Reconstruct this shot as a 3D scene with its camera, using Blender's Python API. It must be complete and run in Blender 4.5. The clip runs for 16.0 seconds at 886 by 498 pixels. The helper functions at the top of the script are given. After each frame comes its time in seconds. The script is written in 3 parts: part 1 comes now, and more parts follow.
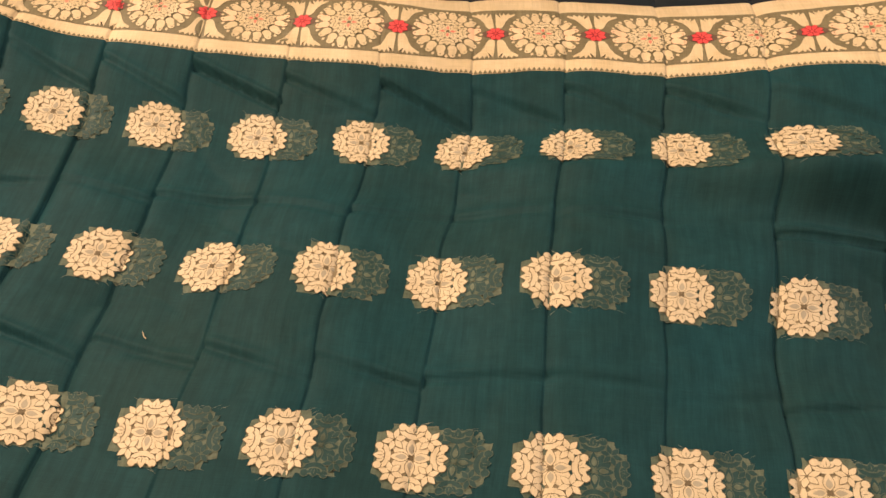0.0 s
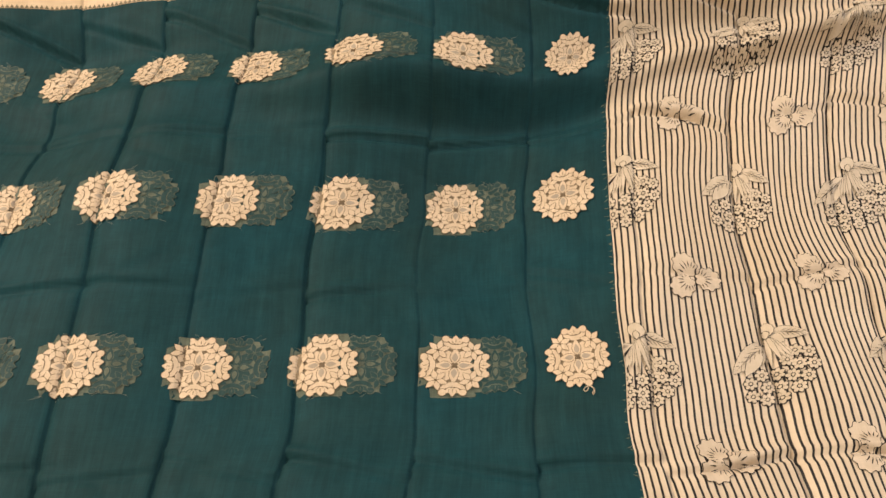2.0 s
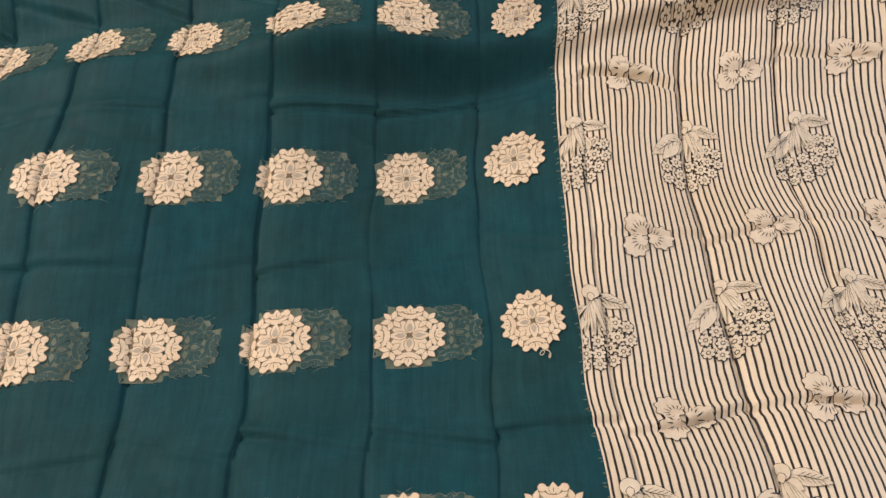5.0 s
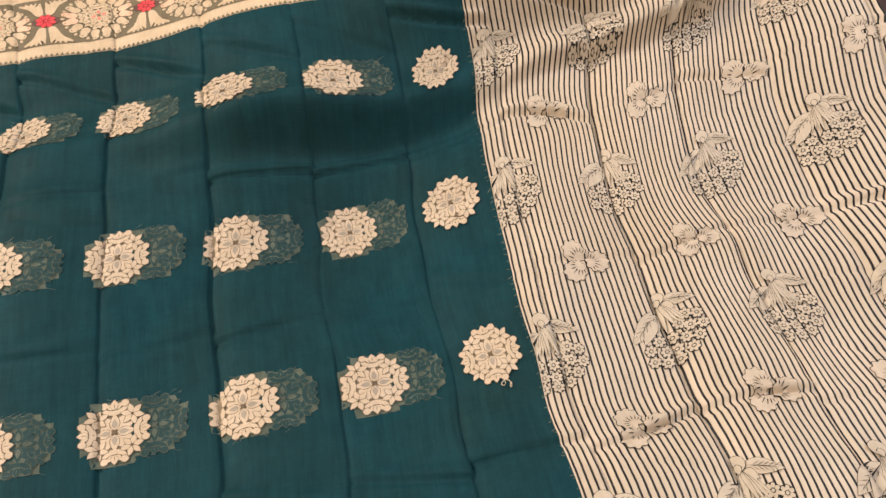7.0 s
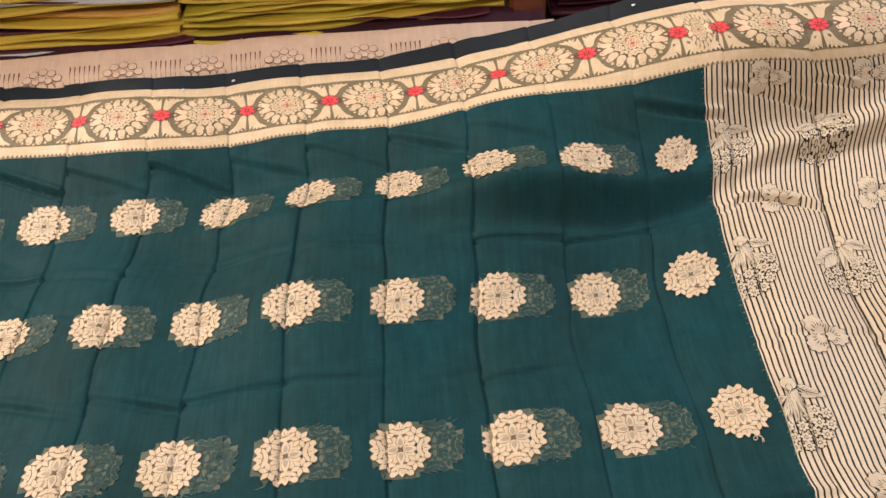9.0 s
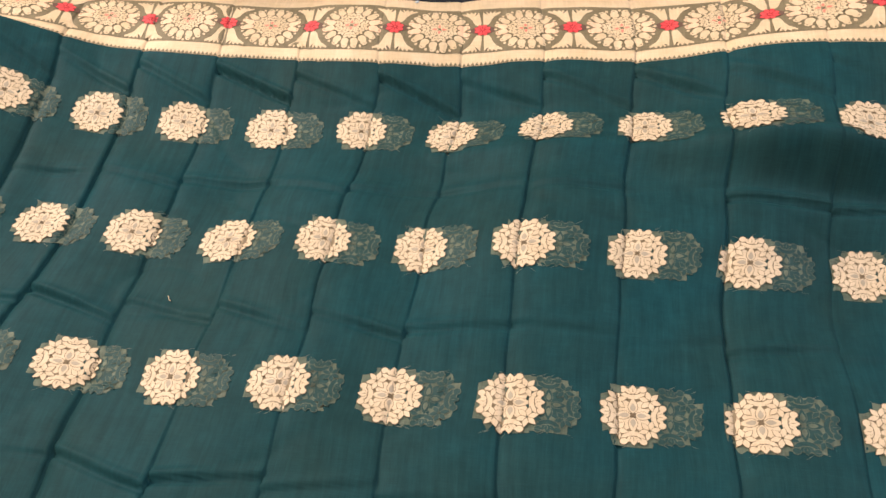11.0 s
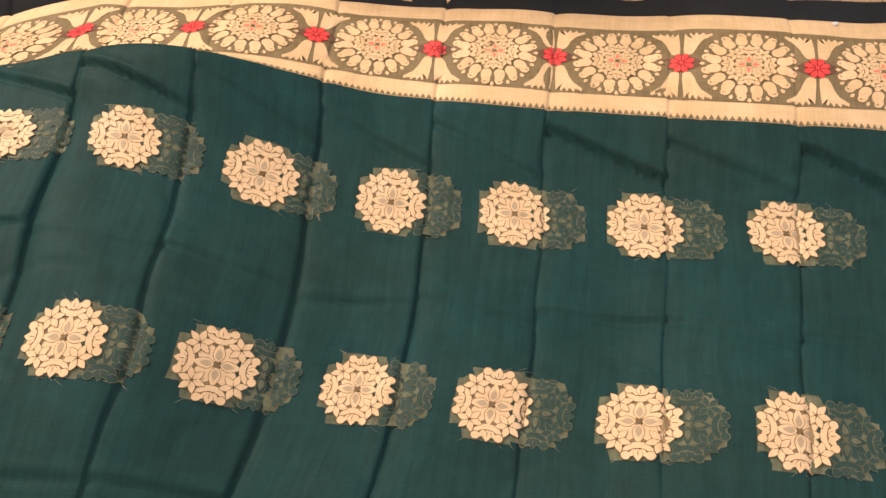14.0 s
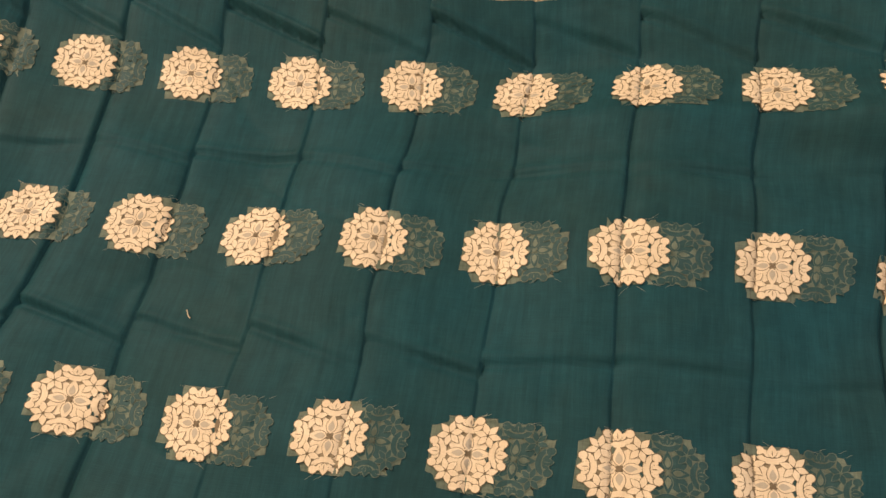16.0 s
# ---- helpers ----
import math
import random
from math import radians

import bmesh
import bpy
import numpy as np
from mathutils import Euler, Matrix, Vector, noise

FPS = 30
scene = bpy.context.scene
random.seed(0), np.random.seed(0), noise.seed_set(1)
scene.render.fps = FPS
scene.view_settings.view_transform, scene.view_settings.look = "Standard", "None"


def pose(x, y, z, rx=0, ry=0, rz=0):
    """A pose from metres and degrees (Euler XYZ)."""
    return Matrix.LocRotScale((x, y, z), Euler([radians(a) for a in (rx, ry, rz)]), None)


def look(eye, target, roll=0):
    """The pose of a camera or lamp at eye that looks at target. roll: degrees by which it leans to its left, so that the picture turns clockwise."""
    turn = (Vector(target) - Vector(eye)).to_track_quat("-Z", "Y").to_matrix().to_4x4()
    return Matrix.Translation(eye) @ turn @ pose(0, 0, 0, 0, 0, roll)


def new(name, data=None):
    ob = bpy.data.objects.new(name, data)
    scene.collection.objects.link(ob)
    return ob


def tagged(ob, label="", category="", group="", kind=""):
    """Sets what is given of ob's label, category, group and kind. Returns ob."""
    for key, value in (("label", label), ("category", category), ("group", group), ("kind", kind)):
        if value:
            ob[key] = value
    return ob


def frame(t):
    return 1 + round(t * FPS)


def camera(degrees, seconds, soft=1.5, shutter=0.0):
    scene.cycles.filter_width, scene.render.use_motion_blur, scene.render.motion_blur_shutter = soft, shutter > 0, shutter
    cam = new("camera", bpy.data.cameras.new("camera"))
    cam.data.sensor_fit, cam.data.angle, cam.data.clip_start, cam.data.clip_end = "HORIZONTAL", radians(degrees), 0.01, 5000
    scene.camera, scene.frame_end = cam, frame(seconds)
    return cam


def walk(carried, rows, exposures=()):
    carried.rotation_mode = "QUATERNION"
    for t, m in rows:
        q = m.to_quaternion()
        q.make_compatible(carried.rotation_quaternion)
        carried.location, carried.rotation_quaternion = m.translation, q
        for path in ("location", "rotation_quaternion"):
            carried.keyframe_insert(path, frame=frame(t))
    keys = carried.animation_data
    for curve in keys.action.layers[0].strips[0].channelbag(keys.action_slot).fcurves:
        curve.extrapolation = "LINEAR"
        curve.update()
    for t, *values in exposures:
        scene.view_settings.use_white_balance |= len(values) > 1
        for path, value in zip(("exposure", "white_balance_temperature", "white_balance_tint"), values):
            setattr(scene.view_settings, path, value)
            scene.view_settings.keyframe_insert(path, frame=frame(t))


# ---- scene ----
cam = camera(56.5, 16.0)
PATH = [
    (0, (0.0552, -0.4309, 0.5986), (-0.0912, 0.7875, -0.9425), -0.93),
    (0.5, (0.0730, -0.4439, 0.5966), (-0.0986, 0.7561, -0.9563), -1.99),
    (1, (0.1561, -0.4522, 0.6113), (0.0384, 0.7286, -0.9612), -2.52),
    (1.5, (0.3226, -0.4569, 0.6167), (0.2383, 0.7051, -0.9718), -3.11),
    (2, (0.4350, -0.4727, 0.6101), (0.3733, 0.6589, -1.0013), -2.62),
    (2.5, (0.4610, -0.4878, 0.6080), (0.4146, 0.6083, -1.0283), -3.28),
    (3, (0.4766, -0.4949, 0.6073), (0.4341, 0.5715, -1.0486), -4.30),
    (3.5, (0.4768, -0.5057, 0.6054), (0.4551, 0.5648, -1.0482), -3.21),
    (4, (0.4706, -0.5057, 0.6030), (0.4731, 0.5800, -1.0408), -1.80),
    (4.5, (0.4625, -0.4879, 0.6010), (0.4648, 0.5998, -1.0415), -1.76),
    (4.7, (0.4577, -0.4772, 0.5971), (0.4582, 0.6046, -1.0493), -1.85),
    (6.8, (0.3986, -0.4620, 0.6225), (0.6488, 0.6271, -0.9999), -0.38),
    (7, (0.4200, -0.4808, 0.6279), (0.6387, 0.6514, -0.9693), -0.15),
    (7.5, (0.4472, -0.5106, 0.6447), (0.5535, 0.7211, -0.8890), -1.20),
    (8, (0.4108, -0.5159, 0.6578), (0.4987, 0.7936, -0.8114), -1.30),
    (8.5, (0.3297, -0.5291, 0.6687), (0.3952, 0.8057, -0.7786), -2.51),
    (9, (0.2549, -0.5533, 0.6742), (0.2714, 0.7994, -0.7579), -3.89),
    (9.5, (0.2153, -0.5742, 0.6727), (0.1671, 0.7942, -0.7436), -4.16),
    (10, (0.1891, -0.5837, 0.6688), (0.0168, 0.7832, -0.7393), -5.23),
    (10.2, (0.1858, -0.5851, 0.6668), (-0.0276, 0.7709, -0.7463), -5.68),
    (12.3, (0.0235, -0.2965, 0.5971), (-0.3596, 0.6191, -1.1046), -12.53),
    (12.5, (-0.0018, -0.2773, 0.5948), (-0.4031, 0.6159, -1.1146), -13.22),
    (13, (-0.1186, -0.2373, 0.6008), (-0.5291, 0.6488, -1.1102), -13.64),
    (13.5, (-0.2239, -0.2113, 0.5933), (-0.6125, 0.7352, -1.0901), -14.12),
    (14, (-0.2615, -0.2083, 0.5893), (-0.5901, 0.7766, -1.0849), -12.16),
    (14.5, (-0.2138, -0.2218, 0.5946), (-0.5327, 0.7634, -1.0812), -12.74),
    (15, (-0.0875, -0.2442, 0.5948), (-0.4122, 0.7404, -1.0803), -12.30),
    (15.5, (0.0271, -0.2723, 0.5805), (-0.2936, 0.6906, -1.1079), -10.56),
    (16, (0.0605, -0.3251, 0.5890), (-0.2489, 0.6213, -1.1109), -11.44),
]
walk(cam, [(t, look(eye, target, roll)) for t, eye, target, roll in PATH], [
    (0.0, 0.44, 6900, 17), (1.0, 0.44, 6600, 17), (2.0, 0.45, 6000, 16), (3.5, 0.41, 5320, 16), (7.5, 0.47, 5500, 17),
    (9.5, 0.60, 5520, 17), (10.2, 0.71, 5500, 16), (12.5, 0.64, 5900, 18), (14.0, 0.48, 6600, 24), (16.0, 0.44, 6280, 17)])

# ---- light ----
world = bpy.data.worlds.new("room_air")
scene.world = world
world.use_nodes = True
world.node_tree.nodes["Background"].inputs[0].default_value = (1.0, 0.86, 0.68, 1)
world.node_tree.nodes["Background"].inputs[1].default_value = 0.05


def ceiling_lamp(name, place, target, size_x, size_y, watts, colour):
    data = bpy.data.lights.new(name, "AREA")
    data.shape, data.size, data.size_y, data.energy, data.color = "RECTANGLE", size_x, size_y, watts, colour
    ob = new(name, data)
    ob.matrix_world = look(place, target)
    return ob


ceiling_lamp("tube_light", (-1.9, 1.1, 2.2), (0.1, 0.1, 0.0), 0.3, 1.2, 76, (1.0, 0.82, 0.60))
ceiling_lamp("tube_light", (2.0, 0.4, 2.4), (0.2, 0.0, 0.0), 0.4, 1.4, 26, (0.92, 0.95, 1.0))
ceiling_lamp("tube_light", (-0.2, -1.6, 2.5), (0.0, 0.3, 0.0), 1.4, 0.3, 20, (1.0, 0.85, 0.66))

# ---- drape of the cloth: U along the rows, V down from the middle row, in metres ----
PITCH, ROW, FOLD = 0.1055, 0.171, 0.929
BORDER_V = -0.32
POWERS = [(i, j) for i in range(4) for j in range(4) if i + j <= 3]
WAVES = [(a, b) for a in range(-6, 12) for b in (-0.32, -0.171, 0.0, 0.171, 0.342)]
SHIFT_X = (-.0053, -.0111, -.0013, .0082, -.0185, -.0026, .0064, -.0022, .0016, .0086, -.0049, -.0036, .0022, .0058, .0052, -.0024, -.0026, .0077, .0014, .0013, -.0076, -.0043, .0066, .0024, .0027, -.0098, -.0003, -.0000, -.0048, .0026, -.0091, -.0015, -.0013, -.0104, .0039, -.0042, -.0057, -.0032, -.0057, .0044, .0003, -.0033, .0019, .0017, .0044, .0030, .0024, .0019, .0059, .0057, .0022, .0040, .0005, -.0002, .0064, -.0008, .0065, -.0003, .0081, .0101, .0094, .0075, .0041, .0087, -.0008, .0072, .0055, .0047, .0068, .0047, .0046, .0119, .0073, .0116, .0074, .0090, .0039, .0072, .0072, .0102, -.0025, .0131, .0089, .0023, .0132, -.0019, .0159, -.0101, .0127, .0043, .0071, .0033, -.0113, -.0020, .0119, -.0005, .0079, -.0061, .0150, .0085)
SHIFT_Y = (-.0028, -.0085, -.0073, .0142, -.0045, -.0005, -.0080, -.0084, .0057, .0154, -.0039, -.0041, .0005, .0088, .0068, -.0032, .0015, -.0001, .0028, .0027, -.0048, .0087, .0016, .0051, .0051, .0075, -.0011, .0033, .0072, .0050, .0153, -.0023, .0072, .0052, .0069, .0040, .0028, .0038, .0169, .0061, .0091, .0011, .0050, .0029, .0101, -.0060, .0030, .0037, .0061, .0116, .0047, .0008, .0040, .0080, .0122, .0071, .0005, -.0003, .0080, .0145, .0026, -.0036, .0040, .0099, .0164, .0019, -.0105, .0049, .0112, .0187, -.0087, -.0176, .0125, .0090, .0214, -.0247, -.0117, .0090, .0174, .0194, -.0517, .0153, .0177, .0030, .0249, -.0505, .0063, -.0132, .0269, .0251, -.0391, .0049, .0079, .0074, .0082, -.0280, .0028, .0022, .0161, .0179)
HEIGHT = (.0181, -.0543, -.0048, .0185, -.0127, -.0252, .0125, .0592, -.0123, -.0066, -.0031, -.0012, .0054, .0093, .0071, .0045, .0058, .0109, .0068, .0018, .0014, .0125, .0210, .0094, .0044, .0127, -.0121, -.0065, .0025, .0040, -.0139, -.0214, -.0252, -.0019, .0055, .0077, -.0295, -.0134, -.0101, .0086, -.0061, -.0355, -.0244, -.0027, .0087, .0140, -.0233, .0039, .0134, .0080, -.0059, -.0376, -.0219, -.0047, .0131, .0006, -.0082, .0212, .0121, .0113, -.0074, -.0181, -.0093, -.0060, .0190, .0038, .0149, -.0029, .0050, .0190, .0125, .0066, -.0368, -.0031, .0120, .0451, -.0204, -.0090, .0032, .0260, .0485, -.0143, -.0051, .0032, .0140, .0345, -.0226, -.0085, -.0030, .0230, .0171, -.0209, -.0144, -.0023, .0107, .0025, -.0084, -.0031, .0090, .0155)


def hashed(k, seed):
    return np.modf(np.abs(np.sin(k * 12.9898 + seed * 78.233) * 43758.5453))[0]


def crumple(x, y, seed):
    """Smooth random values from 0 to 1 over the plane."""
    i, j = np.floor(x), np.floor(y)
    f, g = x - i, y - j
    f, g = f * f * (3 - 2 * f), g * g * (3 - 2 * g)
    at = lambda a, b: hashed(a * 1.37 + b * 5.71, seed)
    return (at(i, j) * (1 - f) + at(i + 1, j) * f) * (1 - g) + (at(i, j + 1) * (1 - f) + at(i + 1, j + 1) * f) * g


def relief(u, V):
    """Pleats, pressed creases and soft swells of the cloth, as a height."""
    p = (u - 1.08) / FOLD
    k = np.floor(p)
    f = p - k
    calm = 0.3 + 0.7 / (1 + np.exp(-(V + 0.225) / 0.012))
    calm = calm * (1 + 0.5 / (1 + np.exp(-(u - 7.6) * 6)))
    z = 0.0060 * calm * (np.where(np.mod(k, 2) == 0, f, 1 - f) - 0.5)
    z = z + 0.0042 * calm * (hashed(k, 31) - 0.4) * 4 * f * (1 - f)
    d = np.where(f < 0.5, f, f - 1) * FOLD * PITCH
    fold = np.where(f < 0.5, k, k + 1)
    depth = (0.0022 + 0.0042 * hashed(fold, 1)) * (0.55 + 0.9 * crumple(fold * 3.1, V * 11, 40)) * (0.4 + 0.6 * calm)
    z = z - depth * np.exp(-np.abs(d) / np.where(d > 0, 0.0075, 0.0014))
    for v0, seed in ((-0.243, 2), (-0.078, 3), (0.098, 4), (0.268, 5)):
        line = v0 + (hashed(k, seed) - 0.35) * 0.05 * (f - 0.5) + (hashed(k, seed + 9) - 0.5) * 0.012
        if seed == 2:
            line = -0.246 + 0.040 * f + (hashed(k, 12) - 0.5) * 0.010
        strength = (0.0018 + 0.0048 * hashed(k, seed + 20)) * (0.3 + crumple(u * 2.3, V * 0 + seed, 50)) * (1.5 if seed == 2 else 1.0)
        z = z - strength * np.exp(-((V - line) / 0.0030) ** 2) + 0.6 * strength * np.exp(-((V - line + 0.007) / 0.0045) ** 2)
    U = u * PITCH
    z = z + 0.0012 * np.sin(31 * U + 17 * V) + 0.0010 * np.sin(47 * V - 23 * U + 1.3)
    z = z + 0.0042 * calm * (crumple(U * 13, V * 13, 60) - 0.5) + 0.0016 * (crumple(U * 31 + V * 9, V * 27, 61) - 0.5)
    vein = np.abs(crumple(U * 9 + V * 7, V * 12 - U * 5, 62) - 0.5)
    z = z - 0.0012 * np.exp(-(vein / 0.035) ** 2)
    # the swell along the first row of flowers, and the hump of the field over the border's far end
    z = z + 0.011 * np.exp(-((u - 4.1) / 2.6) ** 4) * (np.exp(-((V + 0.136) / 0.022) ** 2) - np.exp(-((V + 0.208) / 0.026) ** 2))
    step = 1 / (1 + np.exp(-(u - 5.0) * 5)) / (1 + np.exp((u - 7.5) * 7))
    z = z + step * (0.009 * np.exp(-((V + 0.142) / 0.018) ** 2) - 0.014 * np.exp(-((V + 0.098) / 0.022) ** 2))
    back = np.where(V > -0.262, 0.05, 0.011)
    z = z + 0.027 * np.exp(-((u + 3.9) / 0.95) ** 2) * np.exp(-((V + 0.262) / back) ** 2)
    # the ridge that climbs across the striped end
    crest = -0.136 - 0.020 * (u - 8.1) - 0.06 * np.maximum(0, u - 9.8)
    rise = 1 / (1 + np.exp(-(u - 7.9) * 4)) / (1 + np.exp((u - 10.8) * 3))
    z = z + rise * 0.025 * np.where(V > crest, np.exp(-((V - crest) / 0.008) ** 2), np.exp(-((V - crest) / 0.030) ** 2))
    return z


def smooth_drape(u, V):
    s, w = (u - 2) / 8, V / 0.35
    base = [s ** i * w ** j for i, j in POWERS] + [np.exp(-((u - a) / 0.85) ** 2 - ((V - b) / 0.12) ** 2) for a, b in WAVES]
    x, y, z = (sum(c * m for c, m in zip(table, base)) for table in (SHIFT_X, SHIFT_Y, HEIGHT))
    return x + PITCH * (u - 2), y - V, z


TOP_V = BORDER_V - 0.064


def spread(U, V):
    """The place of the cloth's point (U, V)."""
    U, V = np.asarray(U, float), np.asarray(V, float)
    u = U / PITCH + 2
    held = np.maximum(V, TOP_V)
    x, y, z = smooth_drape(u, held)
    over = held - V
    x = x + 0.0034 * (crumple(U * 17, V * 21, 70) - 0.5) + 0.0016 * np.sin(21 * V + 9 * U) + 0.0009 * np.sin(53 * V - 14 * U)
    z = z + relief(u, V) + 0.5 * over
    # the border's far end droops over the field
    droop = np.maximum(0, -4.7 - u) / (1 + np.exp((V + 0.266) / 0.004))
    return np.stack([x, y + 0.86 * over - 0.060 * droop, z + 0.008 * np.minimum(droop, 1)], -1)


def laid(U, V, lift):
    """The same, lifted off the cloth along its normal."""
    U, V = np.asarray(U, float), np.asarray(V, float)
    e = 0.002
    a = spread(U + e, V) - spread(U - e, V)
    b = spread(U, V - e) - spread(U, V + e)
    n = np.cross(a, b)
    n /= np.linalg.norm(n, axis=-1, keepdims=True)
    return spread(U, V) + n * np.asarray(lift)[..., None]


# ---- materials ----
def nodes_of(name):
    m = bpy.data.materials.new(name)
    m.use_nodes = True
    return m, m.node_tree, m.node_tree.nodes["Principled BSDF"]


def add(tree, kind, **values):
    n = tree.nodes.new(kind)
    for key, value in values.items():
        n.inputs[key.replace("_", " ")].default_value = value
    return n


def cloth(name, colour, second, rough=0.6, sheen=0.25, weave=0.25, scale=9.0, thread=1500.0, stripe=None, slubs=0.10, gloss=0.18):
    """Woven cloth: two-scale tone, fine threads both ways, optional woven stripes along V."""
    m, tree, bsdf = nodes_of(name)
    link = tree.links.new
    uv = add(tree, "ShaderNodeUVMap")
    soft = add(tree, "ShaderNodeTexNoise", Scale=scale, Detail=4.0, Roughness=0.6)
    link(uv.outputs[0], soft.inputs["Vector"])
    ramp = tree.nodes.new("ShaderNodeValToRGB")
    ramp.color_ramp.elements[0].position, ramp.color_ramp.elements[0].color = 0.32, (*colour, 1)
    ramp.color_ramp.elements[1].position, ramp.color_ramp.elements[1].color = 0.68, (*second, 1)
    link(soft.outputs["Fac"], ramp.inputs["Fac"])
    result = ramp.outputs["Color"]
    warp = []
    for squeeze in ((1, 0.03, 1), (0.03, 1, 1)):
        mapping = tree.nodes.new("ShaderNodeMapping")
        mapping.inputs["Scale"].default_value = squeeze
        link(uv.outputs[0], mapping.inputs["Vector"])
        grain = add(tree, "ShaderNodeTexNoise", Scale=thread, Detail=1.0)
        link(mapping.outputs[0], grain.inputs["Vector"])
        warp.append(grain)
    grain = tree.nodes.new("ShaderNodeMath")
    grain.operation = "ADD"
    link(warp[0].outputs["Fac"], grain.inputs[0])
    link(warp[1].outputs["Fac"], grain.inputs[1])
    slub = tree.nodes.new("ShaderNodeMapping")
    slub.inputs["Scale"].default_value = (1, 0.06, 1)
    link(uv.outputs[0], slub.inputs["Vector"])
    streak = add(tree, "ShaderNodeTexNoise", Scale=170.0, Detail=3.0, Roughness=0.7)
    link(slub.outputs[0], streak.inputs["Vector"])
    blotch = add(tree, "ShaderNodeTexNoise", Scale=38.0, Detail=5.0, Roughness=0.7)
    link(uv.outputs[0], blotch.inputs["Vector"])
    both = tree.nodes.new("ShaderNodeMath")
    both.operation = "ADD"
    link(streak.outputs["Fac"], both.inputs[0])
    link(blotch.outputs["Fac"], both.inputs[1])
    uneven = tree.nodes.new("ShaderNodeMapRange")
    uneven.inputs["From Min"].default_value, uneven.inputs["From Max"].default_value = 0.6, 1.4
    uneven.inputs["To Min"].default_value, uneven.inputs["To Max"].default_value = 1 - slubs, 1 + slubs
    link(both.outputs[0], uneven.inputs["Value"])
    spun = tree.nodes.new("ShaderNodeVectorMath")
    spun.operation = "SCALE"
    link(result, spun.inputs[0])
    link(uneven.outputs[0], spun.inputs["Scale"])
    result = spun.outputs[0]
    if stripe:
        gap, width, dark = stripe
        parts = tree.nodes.new("ShaderNodeSeparateXYZ")
        link(uv.outputs[0], parts.inputs[0])
        wobble = add(tree, "ShaderNodeTexNoise", Scale=60.0, Detail=2.0)
        link(uv.outputs[0], wobble.inputs["Vector"])
        shift = add(tree, "ShaderNodeMath")
        shift.operation = "MULTIPLY_ADD"
        link(wobble.outputs["Fac"], shift.inputs[0])
        shift.inputs[1].default_value = 0.0012
        link(parts.outputs["X"], shift.inputs[2])
        turn = tree.nodes.new("ShaderNodeMath")
        turn.operation, turn.inputs[1].default_value = "PINGPONG", gap / 2
        link(shift.outputs[0], turn.inputs[0])
        cut = tree.nodes.new("ShaderNodeMapRange")
        cut.inputs["From Min"].default_value, cut.inputs["From Max"].default_value = width / 2 + 0.0002, width / 2 - 0.0002
        link(turn.outputs[0], cut.inputs["Value"])
        mix = tree.nodes.new("ShaderNodeMix")
        mix.data_type = "RGBA"
        link(cut.outputs[0], mix.inputs["Factor"])
        link(result, mix.inputs["A"])
        mix.inputs["B"].default_value = (*dark, 1)
        result = mix.outputs["Result"]
    tone = tree.nodes.new("ShaderNodeMapRange")
    tone.inputs["From Max"].default_value = 2.0
    tone.inputs["To Min"].default_value, tone.inputs["To Max"].default_value = 1 - weave, 1 + weave
    link(grain.outputs[0], tone.inputs["Value"])
    shade = tree.nodes.new("ShaderNodeVectorMath")
    shade.operation = "SCALE"
    link(result, shade.inputs[0])
    link(tone.outputs[0], shade.inputs["Scale"])
    link(shade.outputs[0], bsdf.inputs["Base Color"])
    bump = add(tree, "ShaderNodeBump", Strength=0.25, Distance=0.0004)
    link(grain.outputs[0], bump.inputs["Height"])
    link(bump.outputs[0], bsdf.inputs["Normal"])
    bsdf.inputs["Roughness"].default_value = rough
    bsdf.inputs["Sheen Weight"].default_value = sheen
    bsdf.inputs["Sheen Roughness"].default_value = 0.4
    bsdf.inputs["Specular IOR Level"].default_value = gloss
    return m


def plain(name, colour, second, rough=0.5, scale=6.0, bump=0.1, spec=0.5):
    m, tree, bsdf = nodes_of(name)
    link = tree.links.new
    where = add(tree, "ShaderNodeTexCoord")
    soft = add(tree, "ShaderNodeTexNoise", Scale=scale, Detail=6.0, Roughness=0.65)
    link(where.outputs["Object"], soft.inputs["Vector"])
    ramp = tree.nodes.new("ShaderNodeValToRGB")
    ramp.color_ramp.elements[0].position, ramp.color_ramp.elements[0].color = 0.3, (*colour, 1)
    ramp.color_ramp.elements[1].position, ramp.color_ramp.elements[1].color = 0.7, (*second, 1)
    link(soft.outputs["Fac"], ramp.inputs["Fac"])
    link(ramp.outputs["Color"], bsdf.inputs["Base Color"])
    b = add(tree, "ShaderNodeBump", Strength=bump, Distance=0.002)
    link(soft.outputs["Fac"], b.inputs["Height"])
    link(b.outputs[0], bsdf.inputs["Normal"])
    bsdf.inputs["Roughness"].default_value = rough
    bsdf.inputs["Specular IOR Level"].default_value = spec
    return m


GREEN = cloth("bottle_green_silk", (0.0135, 0.041, 0.041), (0.0100, 0.048, 0.055), 0.6, 0.0, 0.35, 6.0, 1500.0, None, 0.30, 0.07)
CREAM = cloth("cream_zari", (0.60, 0.45, 0.26), (0.70, 0.54, 0.34), 0.5, 0.1, 0.30, 30.0, 1100.0)
CREAM_PALE = cloth("pale_cream_thread", (0.60, 0.46, 0.29), (0.67, 0.53, 0.35), 0.5, 0.1, 0.22, 40.0, 1100.0)
LINE = cloth("dark_outline_thread", (0.15, 0.105, 0.058), (0.19, 0.14, 0.08), 0.6, 0.05, 0.3, 60.0)
TAN = cloth("tan_ground_thread", (0.23, 0.17, 0.095), (0.30, 0.225, 0.13), 0.6, 0.05, 0.3, 60.0)
